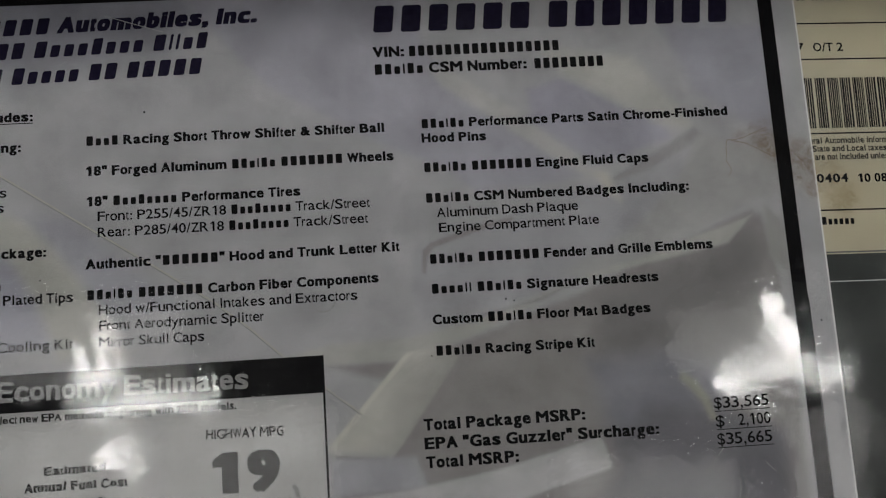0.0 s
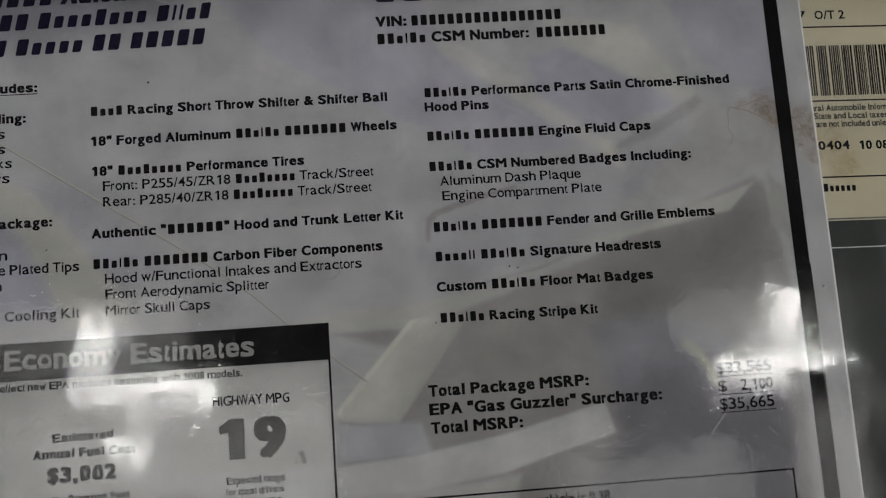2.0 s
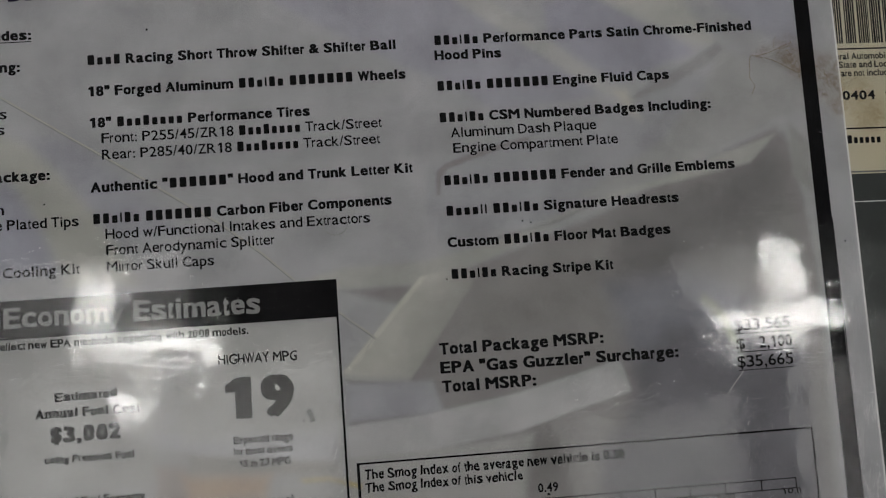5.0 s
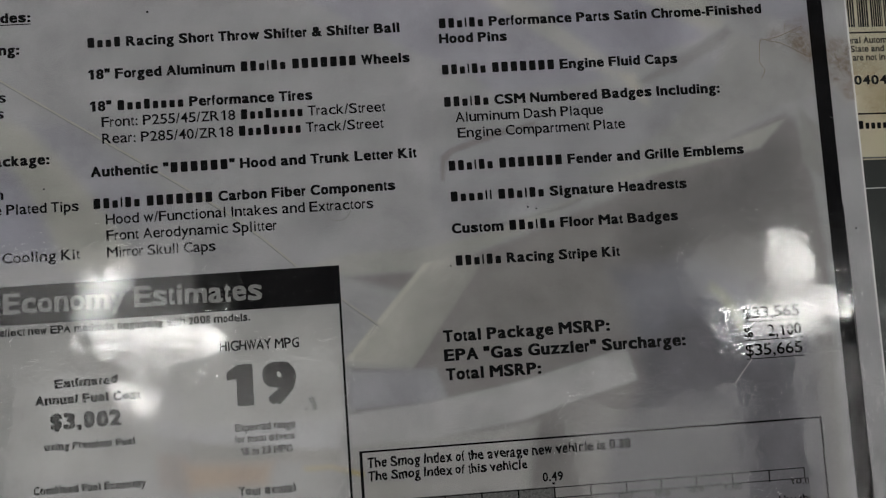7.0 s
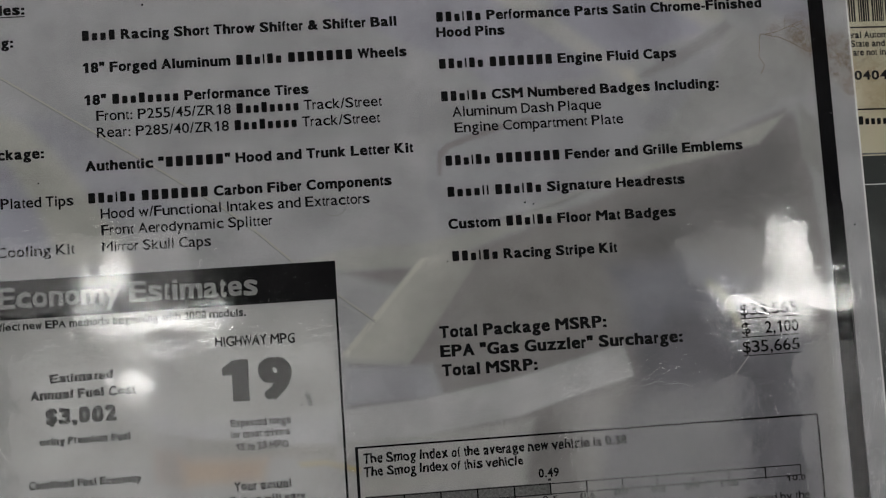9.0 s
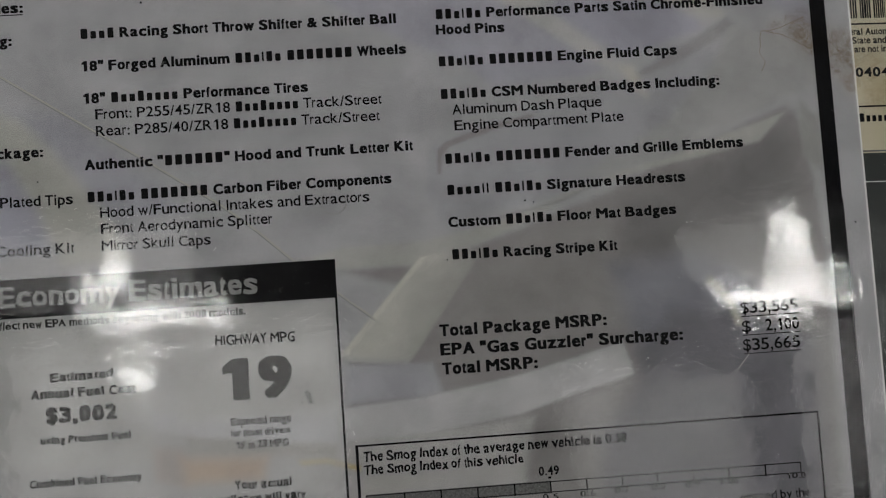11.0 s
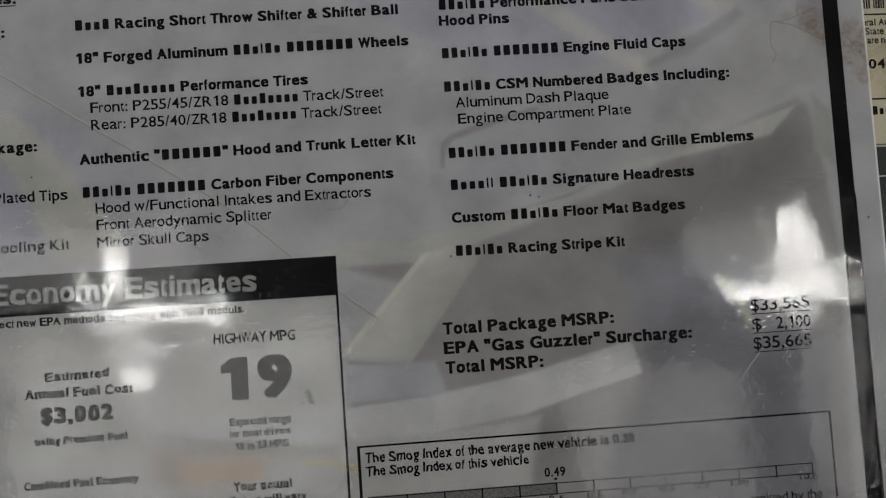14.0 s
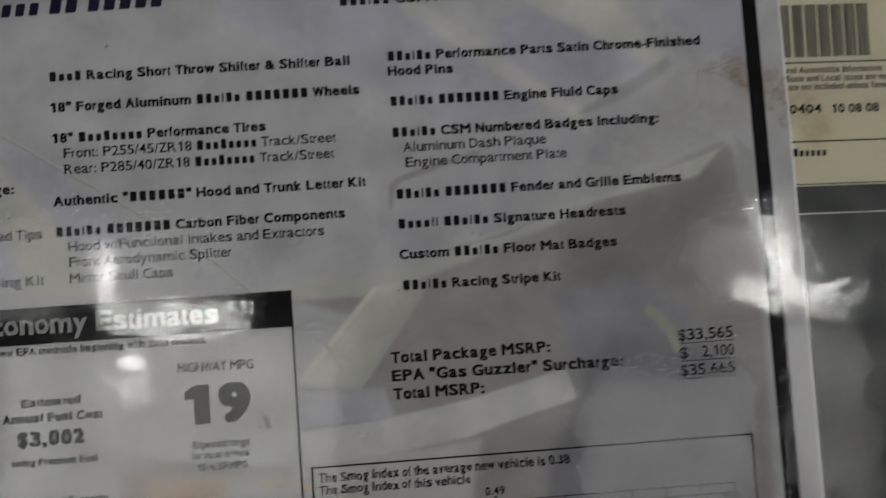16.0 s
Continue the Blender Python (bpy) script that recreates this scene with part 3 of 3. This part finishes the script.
# third column
text(card, "{#+=|+=} Performance Parts Satin Chrome-Finished", -0.02, 23.55, 0.02, 0.12)
text(card, "Hood Pins", -0.02, 4.82, 1.13, 1.18)
text(card, "{#+=|+=} {#######} Engine Fluid Caps", -0.03, 17.03, 3.4, 3.46)
text(card, "{#+=|+=} CSM Numbered Badges Including:", -0.04, 19.93, 5.73, 5.8)
text(card, "Aluminum Dash Plaque", 0.76, 11.33, 6.87, bold=THIN)
text(card, "Engine Compartment Plate", 0.83, 12.82, 8.0, bold=THIN)
text(card, "{#+=|+=} {#######} Fender and Grille Emblems", -0.03, 21.26, 10.31, 10.34)
text(card, "{#===||} {#+=|+=} Signature Headrests", -0.04, 16.88, 12.51, 12.56)
text(card, "Custom {#+=|+=} Floor Mat Badges", -0.06, 16.05, 14.76, 14.82)
text(card, "{#+=|+=} Racing Stripe Kit", 0.0, 11.65, 17.02, 17.1)
# totals
text(card, "Total Package MSRP:", -1.15, 10.5, 22.27, size=1.15)
text(card, 'EPA "Gas Guzzler" Surcharge:', -1.2, 15.8, 23.58, 23.66, size=1.15)
text(card, "Total MSRP:", -1.14, 5.46, 24.9, size=1.15)
for body, u0, u1, v in (("$33,565", 20.08, 24.15, 22.13), ("2,100", 21.75, 24.13, 23.44), ("$35,665", 20.04, 24.1, 24.73)):
    text(card, body, u0, u1, v, size=1.15, bold=0.012)
    part("underline", rect_bm(20.06, 24.2, v + 0.18, v + 0.24), M_GREY_INK, card)
text(card, "$", 20.06, 20.68, 23.45, size=1.15, bold=0.012)

# the fuel economy panel printed on the card
fuel = tagged(new("fuel_economy_panel"), "grey fuel economy panel with black header band")
fuel.parent = card
part("header_band", rect_bm(-46.4, -8.06, 16.45, 19.1), M_INK, fuel, "black header band")
part("panel_edge", rect_bm(-8.22, -8.06, 19.1, 44.5), M_INK, fuel)


def panel_text(body, u0, u1, v0, v1=None, size=1.0, bold=0.02, ink=None):
    ob = text(fuel, body, u0, u1, v0, v1, size, bold, 0.0, ink, wobble=0.03)
    ob.location.z = 0.00003
    return ob


panel_text("Economy Estimates", -30.85, -13.45, 18.32, 18.46, 1.95, 0.03, M_PALE)
panel_text("reflect new EPA methods beginning with 2008 models.", -31.4, -14.3, 19.82, 19.85, 0.72, 0.03, M_GREY_INK)
panel_text("HIGHWAY MPG", -16.5, -11.1, 21.83, 21.88, 0.95, 0.018, M_GREY_INK)
panel_text("19", -16.2, -11.5, 25.62, None, 3.95, 0.06, M_WORN_INK)
panel_text("Expected range", -15.73, -11.7, 27.3, None, 0.7, 0.028, M_GREY_INK)
panel_text("for most drivers", -15.76, -11.74, 28.08, None, 0.7, 0.028, M_GREY_INK)
panel_text("15 to 23 MPG", -15.46, -11.95, 28.92, None, 0.7, 0.028, M_GREY_INK)
panel_text("Estimated", -27.62, -23.44, 23.55, 23.47, 0.85, 0.06, M_GREY_INK)
panel_text("Annual Fuel Cost", -28.93, -21.96, 24.6, None, 0.85, 0.06, M_GREY_INK)
panel_text("$3,002", -27.97, -23.3, 26.28, None, 1.45, 0.062, M_GREY_INK)
panel_text("using Premium Fuel", -28.43, -22.44, 27.65, None, 0.72, 0.062, M_GREY_INK)
panel_text("Combined Fuel Economy", -29.24, -21.86, 30.5, None, 0.75, 0.062, M_GREY_INK)
panel_text("Your actual", -15.7, -11.86, 31.6, None, 0.8, 0.048, M_GREY_INK)
panel_text("mileage will vary", -16.6, -10.96, 32.5, None, 0.8, 0.048, M_GREY_INK)

# the smog panel printed on the card
smog = tagged(new("smog_index_panel"), "outlined smog index panel with a graduated scale")
smog.parent = card
part("panel_outline", outline_bm(-7.45, 24.98, 29.26, 43.5, 0.2, 0.13, 0.14, 0.13), M_INK, smog)
text(smog, "The Smog Index of the average new vehicle is 0.38", -6.91, 11.28, 30.4, None, 0.9, 0.034, wobble=0.035)
text(smog, "The Smog Index of this vehicle", -6.9, 3.98, 31.3, None, 0.9, 0.034, wobble=0.035)
text(smog, "0.49", 5.0, 6.4, 32.26, None, 0.85, 0.03)
part("pointer", rect_bm(5.62, 5.82, 32.36, 32.5), M_INK, smog)
part("scale_bar", rect_bm(-6.9, 5.75, 32.64, 33.5), M_HALF, smog, "grey filled part of the scale")
part("scale_outline", outline_bm(-6.95, 23.4, 32.68, 33.45, 0.07, 0.07, 0.07, 0.07, 0.00007), M_GREY_INK, smog)
for u, long_mark in ((-4.3, 0), (-1.8, 0), (0.72, 0), (3.25, 0), (5.75, 0), (8.27, 0.3), (10.76, 0.3), (13.2, 0.2), (15.7, 0.2), (18.25, 0.1), (20.85, 0.05)):
    tick = part("tick", rect_bm(u - 0.05, u + 0.05, 32.66, 33.5 + long_mark * 0.4, 0.00008), M_INK, smog)
for body, u, v in (("0.5", 5.7, 34.2), ("0.6", 8.3, 34.15), ("0.7", 10.7, 34.1), ("0.8", 13.25, 34.1), ("0.9", 15.65, 34.1), ("1.00", 18.2, 34.1), ("10.0", 23.0, 34.05)):
    w = 0.17 * len(body)
    text(smog, body, u - w, u + w, v - 0.25, None, 0.58, 0.016, 0.0, M_GREY_INK, wobble=0.03)
text(smog, "emitted by the", 18.9, 23.9, 35.1, None, 0.85, 0.012)

# ---- the cream price label under the card ----
label = tagged(new("price_label"), "cream printed price label with barcode under the card edge", "price label")
label.location = (30 * EM, -4 * EM, BOARD_Z + 0.00035)
label.rotation_euler = (0, 0, radians(-1.5))


def lu(u):
    return u + 0.0062 * (u + 3.8) - 30


def lv(v):
    return v + 0.0062 * (v - 20) - 4


part("label_sheet", box(lu(2) * EM, lu(64) * EM, -lv(11.32) * EM, -lv(-26) * EM, -0.0003, 0.0), M_CREAM, label)
for v in (-6.95, -4.02, 1.94, 7.95):
    part("rule_line", rect_bm(lu(3), lu(63), lv(v) - 0.06, lv(v) + 0.06, 0.00003), M_INK, label)
part("bottom_rule", rect_bm(lu(2), lu(64), lv(11.12), lv(11.24), 0.00003), M_HALF, label)


def label_text(body, u0, u1, v, size, bold=0.014):
    return part("text_line", line_bm(body, lu(u0), lu(u1), lv(v), lv(v), size, bold, 0, 0.00004), M_INK, label)


label_text("OF TRANSP.", 29.6, 34.2, -8.85, 0.95, 0.03)
label_text("7", 29.4, 29.95, -4.66, 0.98, 0.02)
label_text("O/T 2", 30.72, 33.1, -4.66, 0.98, 0.02)
label_text("Federal Automobile Information", 28.6, 37.25, 2.74, 0.68, 0.03)
label_text("State and Local taxes are not", 29.82, 37.75, 3.38, 0.68, 0.03)
label_text("are not included unless listed", 29.95, 37.75, 4.02, 0.68, 0.03)
label_text("00404", 29.3, 32.38, 5.80, 0.95, 0.035)
label_text("10 08 08", 33.15, 36.8, 5.84, 0.95, 0.035)
label_text("{=} {#=====}", 29.3, 32.55, 9.06, 0.85)
rng = random.Random(5)
for first in range(23, 37):
    u, end = first - 0.44, first + 0.42      # one character of the code: six bars, then a wide gap
    for k in range(6):
        w = rng.choice((0.10, 0.11, 0.13, 0.16))
        part("barcode_bar", rect_bm(lu(u), lu(min(u + w, end)), lv(-2.5), lv(1.52), 0.00003), M_INK, label)
        u += w + rng.choice((0.035, 0.04, 0.045, 0.06))
        if u > end - 0.05:
            break

# ---- clear cover over board and label ----
def cover_waves(u, v):
    lift = relief(u.shape, 0.2, ((1.2, 1.6, 0.0012), (3.6, 0.45, 0.0040), (9.0, 0.6, 0.0065)), 9)
    return BOARD_Z + 0.0011 + np.clip(lift, -0.0002, 0.0006)


cover = tagged(new("clear_cover", sheet_mesh("clear_cover", 29.97, 69.97, -27.5, 88.0, 0.2, cover_waves, M_COVER)), "scratched clear plastic cover sheet over the board", "plastic cover")
part("cover_seam", rect_bm(30.0, 69.9, 13.33, 13.40, BOARD_Z + 0.00075, 0.025), M_CORE, cover, "thin pale edge of the lower plastic layer")

# ---- dirt on the laminate ----


def strand(points, radius):
    bm = bmesh.new()
    rings = []
    for (ua, va), (ub, vb) in zip(points, points[1:] + [(2 * points[-1][0] - points[-2][0], 2 * points[-1][1] - points[-2][1])]):
        d = Vector((ub - ua, -(vb - va), 0)).normalized()
        side = Vector((-d.y, d.x, 0))
        c = Vector((ua * EM, -va * EM, 0))
        rings.append([bm.verts.new(c + radius * (math.cos(a) * side + math.sin(a) * Vector((0, 0, 1)))) for a in (0, 1.57, 3.14, 4.71)])
    for r0, r1 in zip(rings, rings[1:]):
        for i in range(4):
            bm.faces.new((r0[i], r0[(i + 1) % 4], r1[(i + 1) % 4], r1[i]))
    return bm


M_FIBRE = plain("brown fibre", (0.18, 0.13, 0.08), (0.28, 0.20, 0.13), 900, 0.6)
fibre = tagged(new("fibre"), "tuft of thin brown dried fibres stuck on the laminate", "fibre")
fibre.location = (0, 0, TOP + 0.00062)
part("strand", strand([(26.4, 1.25), (25.6, 1.55), (24.6, 1.95), (23.9, 2.1), (23.2, 2.16), (23.08, 2.6), (23.07, 3.2), (22.95, 3.7), (23.32, 4.35), (23.25, 4.6), (23.02, 5.0)], 0.000060), M_FIBRE, fibre)
part("strand", strand([(23.15, 2.3), (23.3, 2.05), (23.7, 2.2), (24.7, 2.45), (25.35, 2.78), (26.2, 3.3), (26.8, 3.6)], 0.000055), M_FIBRE, fibre)
rng = random.Random(17)
for k in range(34):
    along = rng.random()
    u, v = 24.6 + 4.4 * along + rng.gauss(0, 0.35), 1.7 + 2.5 * along + rng.gauss(0, 0.55)
    a, pts = rng.gauss(0.75 if along > 0.45 else -0.35, 0.5), []
    for _ in range(6):
        if 26.85 < u < 28.2 or u > 29.7:
            break
        pts.append((u, v))
        a += rng.gauss(0, 0.35)
        u, v = u + 0.22 * math.cos(a), v + 0.22 * math.sin(a)
    if len(pts) > 2:
        part("strand", strand(pts, rng.uniform(0.000018, 0.000042)), M_FIBRE, fibre)
for u, v, r in ((-20.39, -2.22, 0.07), (5.4, 13.2, 0.06), (6.0, 13.35, 0.05), (-0.3, 17.0, 0.05), (-22.7, 2.4, 0.05), (-27.9, 9.9, 0.05), (28.9, 16.2, 0.06)):
    part("speck", rect_bm(u - r, u + r, v - r, v + r), M_INK, card)

M_SCRATCH = plain("pale scratch", (0.34, 0.34, 0.34), (0.46, 0.46, 0.45), 800, 0.5)
SCRATCHES = [
    [(-8.0, 19.3), (-6.64, 20.2), (-5.61, 21.2)], [(-7.66, 19.05), (-6.04, 20.25), (-5.45, 21.05)], [(-5.9, 20.6), (-6.5, 21.2)], [(-5.7, 20.7), (-6.2, 21.4)],
    [(20.36, 24.95), (19.6, 25.8), (18.9, 26.7)], [(2.01, 27.2), (2.63, 28.2), (3.04, 29.05)], [(-23.2, -9.77), (-18.85, -8.3)],
]
for pts in SCRATCHES:
    ob = part("scratch", ribbon(pts, 0.05, 0.00058), M_SCRATCH, film, "fine pale scratch")
rng = random.Random(11)
for k in range(26):
    u, v, a, l = rng.uniform(-32, 29), rng.uniform(-9, 34), rng.uniform(0, 3.14), rng.uniform(0.6, 2.4)
    bend = rng.uniform(-0.1, 0.1) * l
    mid = (u + l / 2 * math.cos(a) - bend * math.sin(a), v + l / 2 * math.sin(a) + bend * math.cos(a))
    part("scratch", ribbon([(u, v), mid, (u + l * math.cos(a), v + l * math.sin(a))], rng.uniform(0.015, 0.03), 0.00058), M_SCRATCH, film, "fine pale scratch")
part("seam", ribbon([(28.12, 14.5), (28.16, 22), (28.13, 30), (28.2, 46)], 0.07, 0.00008), M_INK, card, "thin dark seam beside the border")
M_SCUFF = plain("grey scuff", (0.16, 0.16, 0.155), (0.24, 0.24, 0.235), 1500, 0.6, spec=0.0)
part("scuff", ribbon([(-10.55, 25.35), (-10.35, 25.75), (-10.25, 26.25)], 0.32, 0.00012), M_SCUFF, card, "small grey scuff beside the numeral")
part("scuff", ribbon([(-10.95, 26.15), (-10.8, 26.1)], 0.16, 0.00012), M_SCUFF, card, "small grey scuff beside the numeral")
# flat ribbon: the dent's shade is painted, the surface isn't pressed in
part("dent", ribbon([(-7.9 + 0.85 * math.cos(a), 12.6 + 0.75 * math.sin(a)) for a in np.linspace(-0.6, 3.9, 15)], 0.06, 0.00003), M_CREASE_SHADE, card, "faint dark curve painted as the shade of a dent")
